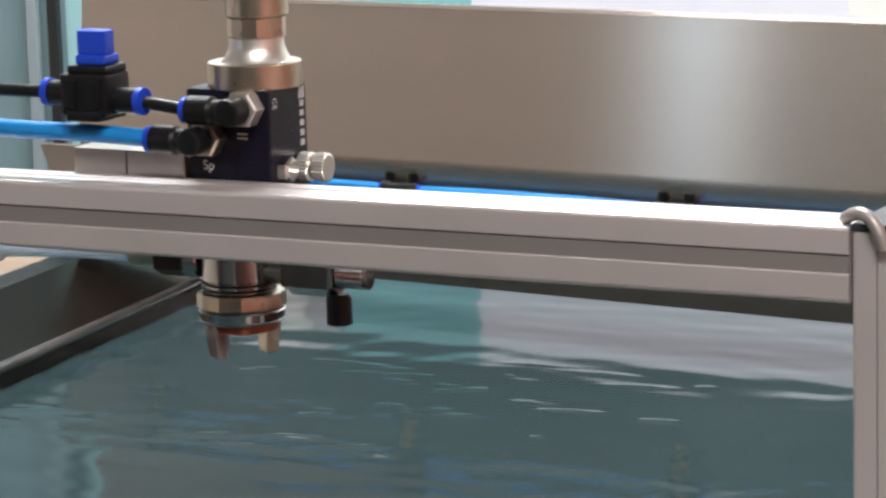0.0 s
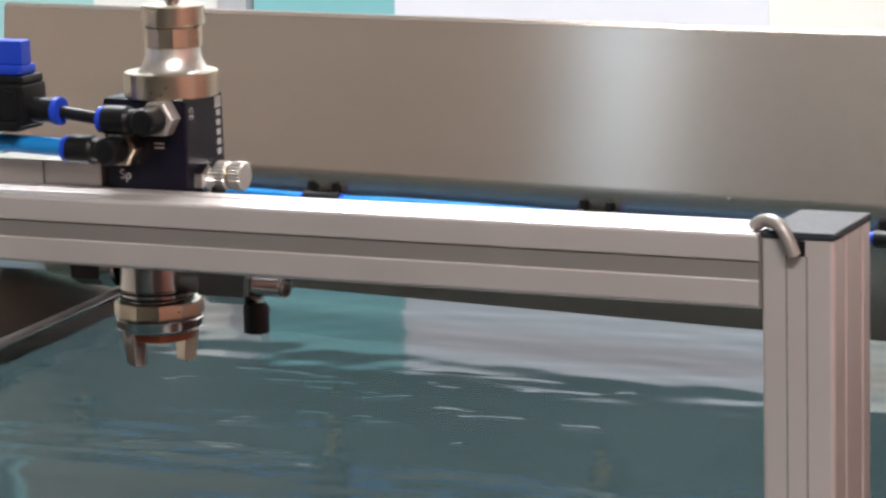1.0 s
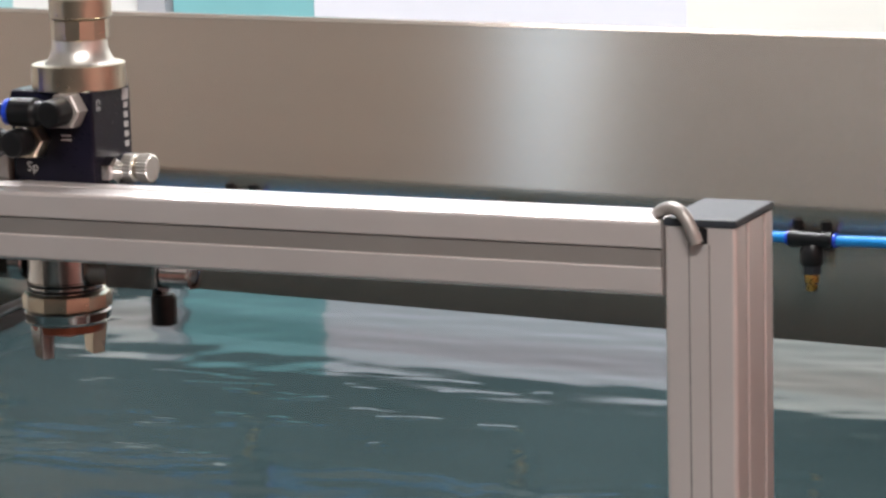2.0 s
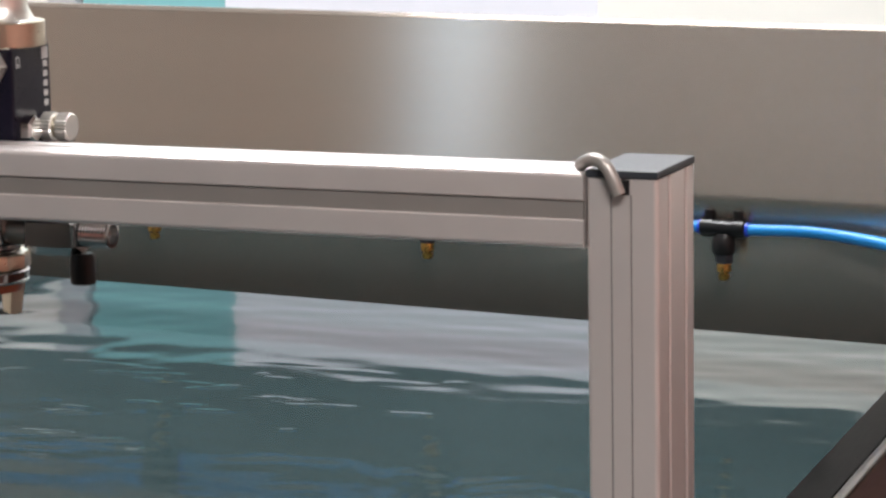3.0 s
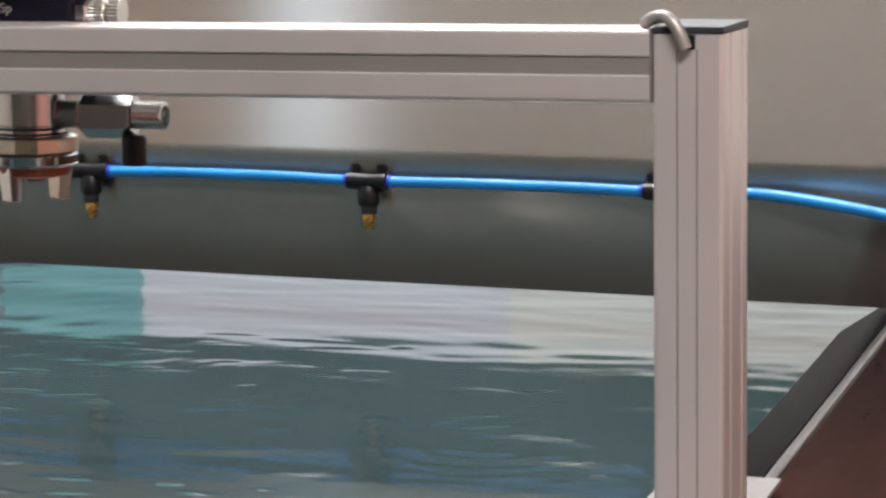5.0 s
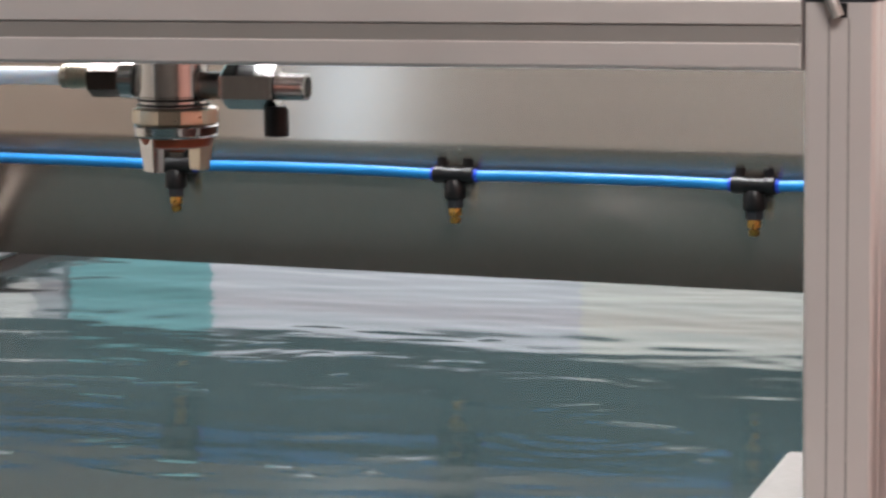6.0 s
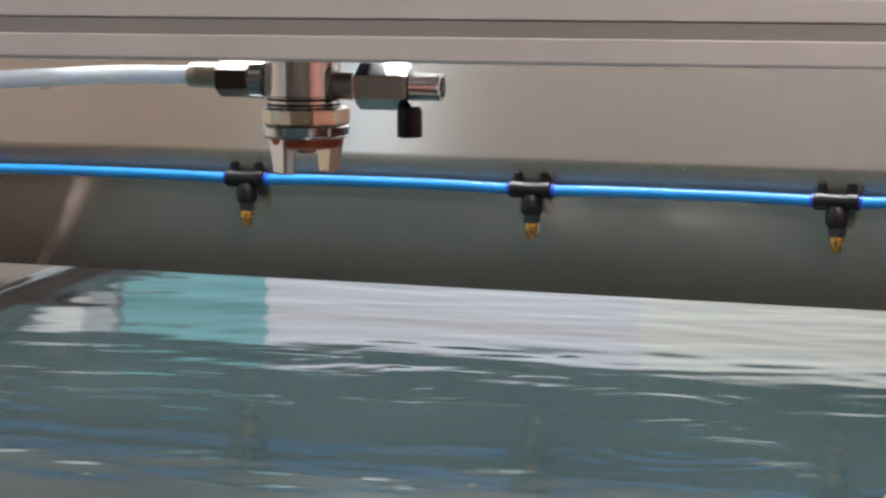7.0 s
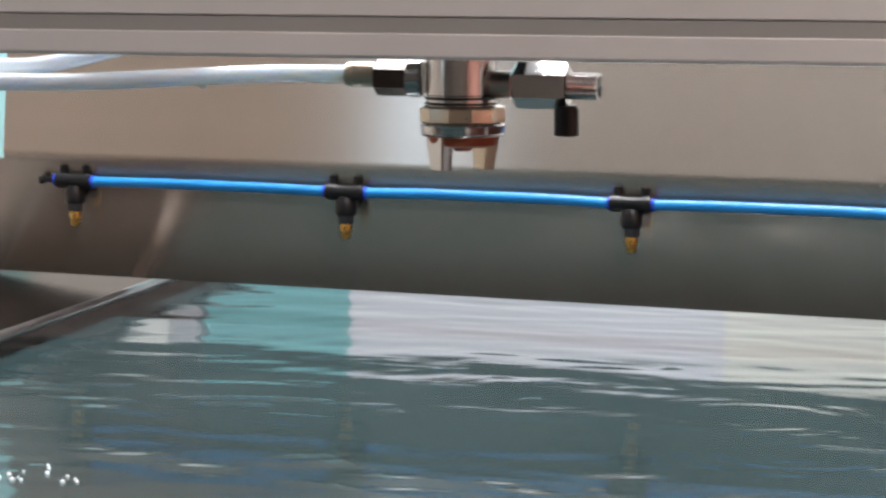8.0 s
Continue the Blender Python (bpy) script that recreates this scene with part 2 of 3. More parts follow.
# ---- the room ----
def room():
    fl = part("floor", box(-3.7, 2.3, -3.2, 1.9, -1.2, -1.1), FLOORM)
    tagged(fl, "grey concrete workshop floor", "floor", kind="structure")
    ce = part("ceiling", box(-3.7, 2.3, -3.2, 1.9, CEIL, CEIL + 0.1), CEILM)
    tagged(ce, "white painted workshop ceiling", "ceiling", kind="structure")
    we = part("wall_west", box(-3.7, -3.6, -3.2, 1.9, -1.1, CEIL), WALLM)
    tagged(we, "warm beige painted wall", "wall", kind="structure")
    ea = part("wall_east", box(2.2, 2.3, -3.2, 1.9, -1.1, CEIL), REDW)
    tagged(ea, "red-brown painted wall", "wall", kind="structure")
    no = part("wall_north", box(-3.6, 2.2, 1.8, 1.9, -1.1, CEIL), WHITE)
    tagged(no, "white wall behind the tank", "wall", kind="structure")
    bm = box(-3.6, WX0, -3.2, -3.08, -1.1, CEIL)
    # Dark stretch of the unseen south wall, added to shape the panel's reflection.
    se = part("wall_south_east", box(WX1, 2.2, -3.2, -3.08, -1.1, CEIL), BROWNW)
    tagged(se, "unseen brown-grey wall dimming the steel panel reflection", "wall", kind="structure")
    box(WX0, WX1, -3.2, -3.08, -1.1, -0.18, bm=bm)
    box(WX0, WX1, -3.2, -3.08, 1.4, CEIL, bm=bm)
    so = part("wall_south", bm, WALLM)
    tagged(so, "warm beige wall with a tall narrow window", "wall", kind="structure")
    win = thing("window_1", "tall narrow window with a grey frame", "window", kind="structure")
    bm = box(WX0, WX0 + 0.03, -3.17, -3.11, -0.18, 1.4)
    box(WX1 - 0.03, WX1, -3.17, -3.11, -0.18, 1.4, bm=bm)
    box(WX0 + 0.03, WX1 - 0.03, -3.17, -3.11, -0.18, -0.14, bm=bm)
    box(WX0 + 0.03, WX1 - 0.03, -3.17, -3.11, 1.36, 1.4, bm=bm)
    part("window_frame", bm, GREYP, win, smooth=False)
    for i, (y) in enumerate((0.95, -1.4)):
        # Housing and glowing diffuser made up for each added lamp, never in view.
        lamp = thing("added_ceiling_light", "unseen long ceiling light added to light the scene", "ceiling light", group="ceiling lights")
        x = -0.75 if i == 0 else 0.8
        part("housing", box(x - 0.68, x + 0.68, y - 0.12, y + 0.12, CEIL - 0.05, CEIL - 0.002, 0.006), WHITE, lamp)
        part("diffuser", box(x - 0.65, x + 0.65, y - 0.1, y + 0.1, CEIL - 0.06, CEIL - 0.051, 0.002), GLOW, lamp)


WX0, WX1 = -3.20, -2.98
room()


# ---- panels and frames behind the tank ----
def upright(name, label, category, x0, x1, material, y0=1.70, y1=1.74, z0=-1.1, z1=1.2, group=""):
    ob = thing(name, label, category, group=group)
    part("board", box(x0, x1, y0, y1, z0, z1), material, ob, smooth=False)
    part("foot_rail", box(x0, x1, y0 - 0.008, y0 - 0.001, z0, z0 + 0.08, 0.002), GREYP, ob)
    return ob


upright("wall_panel", "pale cool white panel standing behind the tank", "panel", -0.9995, -0.5705, BLUEWHITE, group="panels behind the tank")
upright("wall_panel", "cream white panel standing behind the tank", "panel", -0.5702, 1.2, CREAM, group="panels behind the tank")
upright("wall_panel", "teal painted panel standing behind the tank", "panel", -1.175, -0.9998, TEAL, group="panels behind the tank")
upright("frame_post", "grey painted upright beside a teal panel", "post", -1.215, -1.18, GREYP, 1.69, 1.73)
upright("wall_panel", "off-white streaked panel standing behind the tank", "panel", -1.385, -1.22, WHITE, group="panels behind the tank")
upright("frame_post", "black upright frame post behind the tank", "post", -1.5295, -1.5155, DARK, 1.66, 1.668)
upright("wall_panel", "bright teal panel beside a black post", "panel", -1.530, -1.3855, TEAL_LIGHT, group="panels behind the tank")
upright("wall_panel", "pale teal panel darkened for weak light beside a black post", "panel", -1.75, -1.5305, TEAL_DIM, group="panels behind the tank")
upright("frame_post", "thin grey upright frame post", "post", -1.566, -1.552, SLATE, 1.67, 1.678)
upright("wall_panel", "grey panel at the end of the tank", "panel", -2.4, -1.7505, GREYP, group="panels behind the tank")

# ---- tank and water ----
ZW, XL, XR, YN, YF, YE = -0.289, -0.980, -0.103, -1.9, 1.6, 0.93


LEAN_L, LEAN_R, PIVOT = -0.09, -0.032, 0.80


def leaning(bm, lean):
    """Turns a part that runs along the tank by the lean of that side."""
    for v in bm.verts:
        v.co.x += lean * (v.co.y - PIVOT)
    return bm


def tank():
    ob = thing("dip_tank", "stainless steel water transfer dip tank with sloped rim", "tank")
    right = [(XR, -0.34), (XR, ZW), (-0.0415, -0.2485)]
    part("inner_slope", leaning(extruded(sheet(right, -0.003), YN, 1.12, "y"), LEAN_R), LIP, ob, "sloped stainless lip with darkened reflections above the water")
    part("rolled_edge", leaning(extruded([(-0.0365 + 0.0034 * math.cos(a / 8 * math.pi), -0.2488 + 0.0022 * math.sin(a / 8 * math.pi)) for a in range(16)], YN, YF, "y"), LEAN_R), RIM, ob, "pale rolled edge")
    part("flange", leaning(extruded(sheet([(-0.0328, -0.2508), (-0.010, -0.2515), (0.9, -0.2525)], -0.004), YN, YF, "y"), LEAN_R), BROWN_REFLECTION, ob, "steel side flange with brown reflection in its colour")
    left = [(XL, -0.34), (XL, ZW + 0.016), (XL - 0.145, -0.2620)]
    part("inner_slope", leaning(extruded(sheet(left, 0.003), YN, YF, "y"), LEAN_L), TANK, ob, "sloped stainless lip with darkened reflections above the water")
    part("rolled_edge", leaning(extruded([(XL - 0.002 + 0.0058 * math.cos(a / 8 * math.pi), ZW + 0.0170 + 0.0045 * math.sin(a / 8 * math.pi)) for a in range(16)], YN, YF, "y"), LEAN_L), RIM, ob, "rolled edge above the water")
    part("flange", leaning(extruded(sheet([(XL - 0.1452, -0.2620), (XL - 0.153, -0.2595), (XL - 0.173, -0.2605), (XL - 0.185, -0.281)], 0.003), YN, YF, "y"), LEAN_L), DARK, ob, "black edge strip")
    part("side_wall", leaning(box(-0.040, -0.036, YN, YF, -0.9, -0.2515), LEAN_R), TANK, ob)
    part("side_wall", leaning(box(XL - 0.004, XL, YN, YF, -0.9, -0.34), LEAN_L), TANK, ob)
    part("end_wall", box(XL - 0.07, -0.062, YF, YF + 0.004, -0.9, -0.284), TANK, ob)
    part("end_wall", box(XL + 0.24, 0.05, YN - 0.004, YN, -0.9, -0.22), TANK, ob)
    bottom = bmesh.new()
    corners = [(XL + LEAN_L * (y - PIVOT) if left_side else -0.04 + LEAN_R * (y - PIVOT), y) for left_side, y in ((1, YN), (0, YN), (0, YF), (1, YF))]
    extruded(corners, -0.9, -0.896, "z", bottom)
    part("tank_bottom", bottom, TANK, ob)
    for lean, x in ((LEAN_L, XL - 0.14), (LEAN_R, XR + 0.5)):
        for y in (YN + 0.1, YF - 0.1):
            q = x + lean * (y - PIVOT)
            part("leg", box(q - 0.03, q + 0.03, y - 0.03, y + 0.03, -1.1, -0.272, 0.004), TANK, ob)
    return ob


tank()
shelf = thing("side_board", "tan wooden board beside the tank", "board")
part("top", box(-1.60, XL - 0.240, 1.125, 1.40, -0.302, -0.280, 0.003), TAN, shelf)
part("support", box(-1.58, -1.50, 1.16, 1.36, -1.1, -0.3022, 0.003), TAN, shelf)
guide = thing("film_guide", "pale plastic guide strip on the tank rim", "guide strip")
bm = box(-0.089, -0.026, -1.2, 0.355, -0.2462, -0.2428, 0.001)
box(-0.0905, -0.0875, -1.2, 0.355, -0.300, -0.2432, 0.001, bm)
part("strip", leaning(bm, LEAN_R), GUIDE, guide)


def water():
    nx, ny = 290, 760
    u = np.linspace(0, 1, nx)
    y = np.concatenate([np.linspace(YN, 0.19, 60), np.linspace(0.20, YF, ny - 60)])
    U, Y = np.meshgrid(u, y, indexing="ij")
    X = (XL + LEAN_L * (Y - PIVOT)) * (1 - U) + (-0.0405 + LEAN_R * (Y - PIVOT)) * U
    Z = np.zeros_like(X)
    rng = np.random.RandomState(4)
    # long low swell in bands across the tank, gathered in patches
    for k in range(60):
        lam = 0.024 * 1.06 ** (k % 30) * (1 + 0.3 * rng.rand())
        a = rng.normal(1.50, 0.34)
        slope = 0.0052 * (0.5 + rng.rand()) * (lam / 0.05) ** 0.25
        wob = 0.9 * np.sin(X * rng.uniform(4, 11) + Y * rng.uniform(2, 8) + rng.rand() * 6)
        gate = np.clip(np.sin(X * rng.uniform(3, 9) + Y * rng.uniform(3, 9) + rng.rand() * 6), 0, 1)
        Z += slope * lam / (2 * math.pi) * gate * np.sin(2 * math.pi / lam * (X * math.cos(a) + Y * math.sin(a)) + rng.rand() * 6.28 + wob)
    Z *= (0.75 + 0.75 * np.clip((Y - 0.55) / 0.2, 0, 1)) * np.clip((Y - 0.20) / 0.1, 0, 1)
    # rings of ripples where drops fall
    for cx, cy, s in ((-0.26, 0.62, 1.3), (-0.5, 0.82, 0.8), (-0.33, 0.74, 1.0)):
        r = np.hypot(X - cx, Y - cy)
        Z += s * 0.00010 * np.exp(-((r - 0.07) / 0.045) ** 2) * np.sin(2 * math.pi * r / 0.026)
    # short steep wavelets that catch the light, in loose clusters
    hubs = [(rng.uniform(XL + 0.1, XR - 0.08), rng.uniform(0.42, 0.98)) for k in range(16)]
    for k in range(72):
        hx, hy = hubs[rng.randint(len(hubs))]
        cx, cy = hx + rng.normal(0, 0.06), hy + rng.normal(0, 0.045)
        w, d, h = rng.uniform(0.006, 0.032), rng.uniform(0.0030, 0.0055), rng.uniform(0.0004, 0.0014)
        if cy < 0.6:
            w, d, h = 0.7 * w, 0.8 * d, 0.7 * h
        t = rng.normal(0.08, 0.2)
        p, q = (X - cx) * math.cos(t) + (Y - cy) * math.sin(t), (Y - cy) * math.cos(t) - (X - cx) * math.sin(t)
        Z += h * np.exp(-((p / w) ** 2) - ((q / d) ** 2))
    me = bpy.data.meshes.new("water")
    verts = np.stack([X, Y, ZW + Z], -1).reshape(-1, 3)
    i = np.arange(nx * ny).reshape(nx, ny)
    faces = np.stack([i[:-1, :-1], i[1:, :-1], i[1:, 1:], i[:-1, 1:]], -1).reshape(-1, 4)
    me.from_pydata(verts.tolist(), [], faces.tolist())
    me.polygons.foreach_set("use_smooth", [True] * len(me.polygons))
    me.materials.append(WATER)
    return tagged(new("water", me), "rippled grey-green tank water", "water", kind="structure")


water()

foam = bmesh.new()
rng = random.Random(3)
for k in range(22):
    q, r = Vector((rng.gauss(-0.730, 0.024), rng.gauss(0.362, 0.012), ZW + 0.0006)), rng.uniform(0.0007, 0.0019)
    bmesh.ops.create_icosphere(foam, subdivisions=1, radius=r, matrix=Matrix.Translation(q))
tagged(part("foam_bubbles", foam, CLEAR), "small cluster of foam bubbles floating on the water", "foam", kind="stuff")

# ---- steel splash panel across the tank, with its row of air nozzles ----
SKEW = math.degrees(math.atan(-0.0995))
PM = pose(-0.3, 1.04, 0, 0, 0, SKEW) @ pose(0, -1.04, 0)
panel = thing("splash_panel", "brushed stainless steel panel bent over the tank", "panel", PM)
UL, UR = -0.824, 0.262
brushed(part("top_flange", extruded(sheet([(1.091, -0.0097), (1.049, -0.0035), (1.0442, -0.0041), (1.0424, -0.0072)], 0.002), UL, UR, "x"), STEEL, panel, "bright folded top edge", weighted=False))
brushed(part("upper_face", extruded(sheet([(1.0423, -0.0075), (1.0282, -0.1365), (1.0280, -0.1415), (1.0298, -0.1460)], 0.002), UL, UR, "x"), STEEL, panel, "brushed steel reflecting the room", weighted=False))
brushed(part("lower_face", extruded(sheet([(1.0300, -0.1463), (1.0328, -0.1525), (1.0775, -0.2552), (1.0795, -0.2578), (1.0945, -0.2580)], 0.002), UL - 0.05, UR, "x"), STEEL, panel, "dark shaded lower steel face", weighted=False))


def tee(m):
    ob = thing("air_nozzle_tee", "black push-in tee with blue rings and a brass nozzle", "hose fitting", m, "air nozzle tees")
    bm = lathe([(0.0068, -0.0185), (0.0075, -0.0178), (0.0075, -0.010), (0.0067, -0.0088), (0.0067, 0.0088), (0.0075, 0.010), (0.0075, 0.0178), (0.0068, 0.0185)], axis="x", segs=28)
    lathe([(0.0070, -0.004), (0.0094, -0.009), (0.0094, -0.018), (0.0084, -0.0205)], axis="z", segs=28, bm=bm)
    part("tee_body", bm, BLACK, ob)
    for s in (-1, 1):
        part("release_ring", lathe([(0.0048, 0), (0.0060, 0.0004), (0.0060, 0.0022), (0.0052, 0.003)], (0.0185 * s, 0, 0), "x", 24) if s > 0 else lathe([(0.0052, -0.003), (0.0060, -0.0022), (0.0060, -0.0004), (0.0048, 0)], (-0.0185, 0, 0), "x", 24), BLUE, ob, "blue release ring")
        part("mounting_ear", rod(0.0042, 0.0105, (0.012 * s, 0.0010, 0.0040), "z", 16, 0.0008), BLACK, ob)
    part("sleeve", lathe([(0.0066, -0.028), (0.0074, -0.0274), (0.0076, -0.0200)], segs=6), CAPM, ob, "dark grey hexagon sleeve")
    part("nozzle", lathe([(0.0030, -0.0415), (0.0042, -0.041), (0.0046, -0.0368), (0.0034, -0.0362), (0.0034, -0.0350), (0.0056, -0.0345), (0.0056, -0.0300), (0.0050, -0.0270)], segs=24), BRASS, ob, "brass spray nozzle")
    return ob


def on_panel(x, z, out=0.0062):
    """A place in the panel's frame, out metres before its lower face."""
    u = (x + 0.3) * 1.005
    v = 1.0304 + (-0.147 - z) * 0.435
    return PM @ Vector((u, v - out, z))


ZH = -0.1645
first = None
for x in (-1.0450, -0.7675, -0.500, -0.2375):
    p = on_panel(x, ZH)
    m = pose(*p, 0, 0, SKEW)
    if first is None:
        first = tee(m)
    else:
        copy_thing(first, m)
for x0, x1, sag in ((-1.0450, -0.7675, 0.001), (-0.7675, -0.500, 0.0015), (-0.500, -0.2375, 0.001)):
    h = thing("air_hose", "bright blue plastic air hose between nozzle tees", "hose", group="air hose lengths")
    a, b = on_panel(x0 + 0.018, ZH), on_panel(x1 - 0.018, ZH)
    q = (a + b) / 2 - Vector((0, 0, -sag))
    part("tube", sweep([a, (a + q) / 2 + Vector((0, 0, sag * 0.4)), q, (q + b) / 2 + Vector((0, 0, sag * 0.4)), b], 0.0049), HOSE, h)
h = thing("air_hose", "bright blue plastic air hose drooping past the tank rim", "hose", group="air hose lengths")
a = on_panel(-0.2195, ZH)
part("tube", sweep([a, on_panel(-0.16, ZH + 0.001), on_panel(-0.09, ZH - 0.006, 0.014), on_panel(-0.02, ZH - 0.018, 0.02), on_panel(0.06, ZH - 0.034, 0.03), on_panel(0.2, ZH - 0.085, 0.05)], 0.0049), HOSE, h)
plug = thing("hose_plug", "black plug closing the end of the nozzle row", "plug")
p = on_panel(-1.0450, ZH)
bm = rod(0.0026, 0.012, (-0.034, 0, 0), "x", 20)
rod(0.0040, 0.005, (-0.038, 0, 0), "x", 20, bm=bm)
plug.matrix_world = pose(*p, 0, 0, SKEW)
part("plug_body", bm, BLACK, plug)

# ---- aluminium gantry ----
gantry = thing("gantry_beam", "grey anodised aluminium slotted profile beam", "beam")
part("profile", extruded([(y, z - 0.0008) for y, z in slotted(0.032, 0.032, [0.016], [0.0158])], -1.3, -0.0006, "x"), ALU, gantry)
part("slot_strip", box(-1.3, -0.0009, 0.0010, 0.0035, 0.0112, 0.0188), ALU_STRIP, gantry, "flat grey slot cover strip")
part("slot_strip", box(-1.3, -0.0009, 0.0123, 0.0197, 0.0275, 0.0307), ALU, gantry)

post = thing("gantry_post", "grey anodised aluminium slotted profile post", "post")
PX, PD = 0.0312, 0.0517
body = extruded([(x + 0.0008, y) for x, y in slotted(PX, PD, [0.0156], [0.0155, 0.0388], 0.0026, 0.003)], -0.2525, 0.0292, "z")
part("profile", body, ALU, post)
part("slot_strip", box(0.0122, 0.0200, -0.0006, -0.0001, -0.2525, 0.0225), ALU, post, "flat grey slot cover strip")
for x in (0.0114, 0.0201):
    part("slot_gap", box(x, x + 0.0006, -0.0003, 0.0001, -0.2525, 0.0225), JOINT, post, "dark joint beside the strip")
# Dark fillers stand in for the shade inside the side grooves.
for y in (0.0152, 0.0385):
    part("slot_gap", box(PX - 0.0016, PX + 0.0001, y - 0.0009, y + 0.0013, -0.2525, 0.0285), JOINT, post, "dark filler standing for groove shade")
part("end_cap", box(0.0006, 0.0008 + PX + 0.0002, -0.0004, PD + 0.0004, 0.0293, 0.0328, 0.0009), CAPM, post, "dark grey plastic end cap")
# Black plate on the face in place of the shade inside the open slot.
part("slot_mouth_shade", box(0.0124, 0.0198, -0.0007, -0.0002, 0.0227, 0.0290), BLACK, post, "black plate standing for slot end shade")
clip = thing("spring_clip", "bent grey metal clip hooking post to beam", "clip")
part("wire", sweep([(0.0162, -0.0030, 0.0232), (0.0140, -0.0032, 0.0288), (0.0104, -0.0024, 0.0345), (0.0058, -0.0005, 0.0368), (0.0012, 0.0025, 0.0362), (-0.0022, 0.0055, 0.0345), (-0.0042, 0.0075, 0.0332)], 0.0028, 18), CLIP, clip)

# ---- automatic spray gun on the beam ----
gun = thing("spray_gun", "automatic spray gun with dark block body and plated nozzle", "spray gun")
GX, GY, LX = -0.3072, 0.0525, -0.3205
part("body_block", box(-0.334, -0.2895, 0.033, 0.070, 0.004, 0.0735, 0.0022), NAVY, gun, "black anodised square block")
part("collar", lathe([(0.0216, 0.0726), (0.0221, 0.0730), (0.0221, 0.0839), (0.0216, 0.0844), (0.012, 0.0845)], (GX, GY, 0), segs=56), NICKEL, gun, "plated round collar")
part("cone", lathe([(0.0172, 0.0846), (0.0158, 0.0856), (0.0140, 0.0888), (0.0130, 0.0915), (0.0128, 0.0956)], (GX + 0.0015, GY, 0), segs=48), SATIN, gun, "bright flared neck")
knob = part("adjusting_knob", rod(0.0136, 0.0098, (GX + 0.002, GY, 0.0955), "z", 24, 0.0005, None, -0.05, 1), NICKEL, gun, "fluted plated knob")
part("knob_cap", rod(0.0147, 0.0098, (GX + 0.0025, GY, 0.1056), "z", 24, 0.0007, None, -0.04, 1), NICKEL, knob, "plated knob cap")
part("stud", rod(0.0034, 0.005, (GX + 0.0025, GY, 0.1155), "z", 20), CHROME, knob)
part("barrel", lathe([(0.0172, 0.004), (0.0174, 0.002), (0.0174, -0.0195), (0.0168, -0.0200), (0.0168, -0.0250)], (LX, GY, 0), segs=56), CHROME, gun, "chrome plated barrel")
for z in (-0.0212, -0.0238):
    part("seal_ring", lathe([(0.0168, z - 0.0007), (0.0179, z - 0.0005), (0.0179, z + 0.0005), (0.0168, z + 0.0007)], (LX, GY, 0), segs=48), BLACK, gun)
ring = part("retaining_ring", lathe([(0.0185, -0.0249), (0.0208, -0.0256), (0.0214, -0.0270), (0.0214, -0.0325), (0.0206, -0.0332), (0.012, -0.0335)], (LX + 0.001, GY, 0), segs=24, wave=-0.06, teeth=1), NICKEL, gun, "plated retaining ring")
part("ring_skirt", lathe([(0.012, -0.0336), (0.0203, -0.0337), (0.0209, -0.0344), (0.0203, -0.0384), (0.0206, -0.0388), (0.0202, -0.0396), (0.0188, -0.0398), (0.012, -0.0399)], (LX + 0.001, GY, 0), segs=56), CHROME, ring, "bright lower skirt")
part("air_cap", lathe([(0.0178, -0.0395), (0.0180, -0.0405), (0.0168, -0.0440), (0.0120, -0.0452), (0.0050, -0.0455), (0.0042, -0.0472)], (LX + 0.001, GY, 0), segs=48), COPPER, gun, "red-brown air cap face")
for sgn in (-1, 1):
    one = box(-0.0042, 0.0034, -0.0074, 0.0074, -0.0570, -0.0385, 0.0010)
    for v in one.verts:
        k = (-0.0385 - v.co.z) / 0.0185
        v.co.y *= 1 - 0.35 * k
        v.co.x = v.co.x * (1 - 0.2 * k) + 0.0142 - 0.0012 * k
    one.transform(Matrix.Translation((LX + 0.001, GY, 0)) @ Matrix.Rotation(math.atan2(0.8, 0.6) + (math.pi if sgn < 0 else 0), 4, "Z"))
    part("air_horn", one, CHROME if sgn < 0 else NICKEL, gun, "plated air horn" if sgn < 0 else "brassy air horn")

# fittings on the right of the gun
drain = thing("shutoff_valve", "chrome hexagon shut-off valve with a black handle", "valve")
VZ = -0.0147
part("neck", rod(0.0068, 0.0115, (-0.3045, GY, VZ), "x", 28), BLOCKM, drain, "dull steel neck")
part("valve_body", lathe([(0.0080, 0), (0.0098, 0.0004), (0.0113, 0.002), (0.0113, 0.0255), (0.0100, 0.0278)], (-0.2934, GY, VZ), "x", 6), CHROME, drain, "chrome hexagon body")
thr = [(0.0056, 0.0)]
for k in range(9):
    thr += [(0.0066, 0.0006 + k * 0.0016), (0.0061, 0.0013 + k * 0.0016)]
thr += [(0.0065, 0.0152), (0.0050, 0.0154), (0.0046, 0.0120)]
part("threaded_outlet", lathe(thr, (-0.2658, GY, VZ), "x", 32), CHROME, drain, "chrome threaded outlet")
part("handle", lathe([(0.0054, -0.0388), (0.0061, -0.0382), (0.0061, -0.0262), (0.0048, -0.0240)], (-0.2668, GY, 0), segs=28), BLACK, drain, "black round handle")

# hose connection on the left of the gun
joint = thing("hose_connector", "plated compression connector for the milky hose", "hose fitting")
part("washer", rod(0.0092, 0.0085, (-0.3475, GY, -0.0122), "x", 32, 0.001), CHROME, joint)
part("hexagon_nut", lathe([(0.0080, 0), (0.0088, 0.0008), (0.0088, 0.0155), (0.0080, 0.0165)], (-0.3642, GY, -0.0122), "x", 6), TANK, joint, "dark steel hexagon nut")
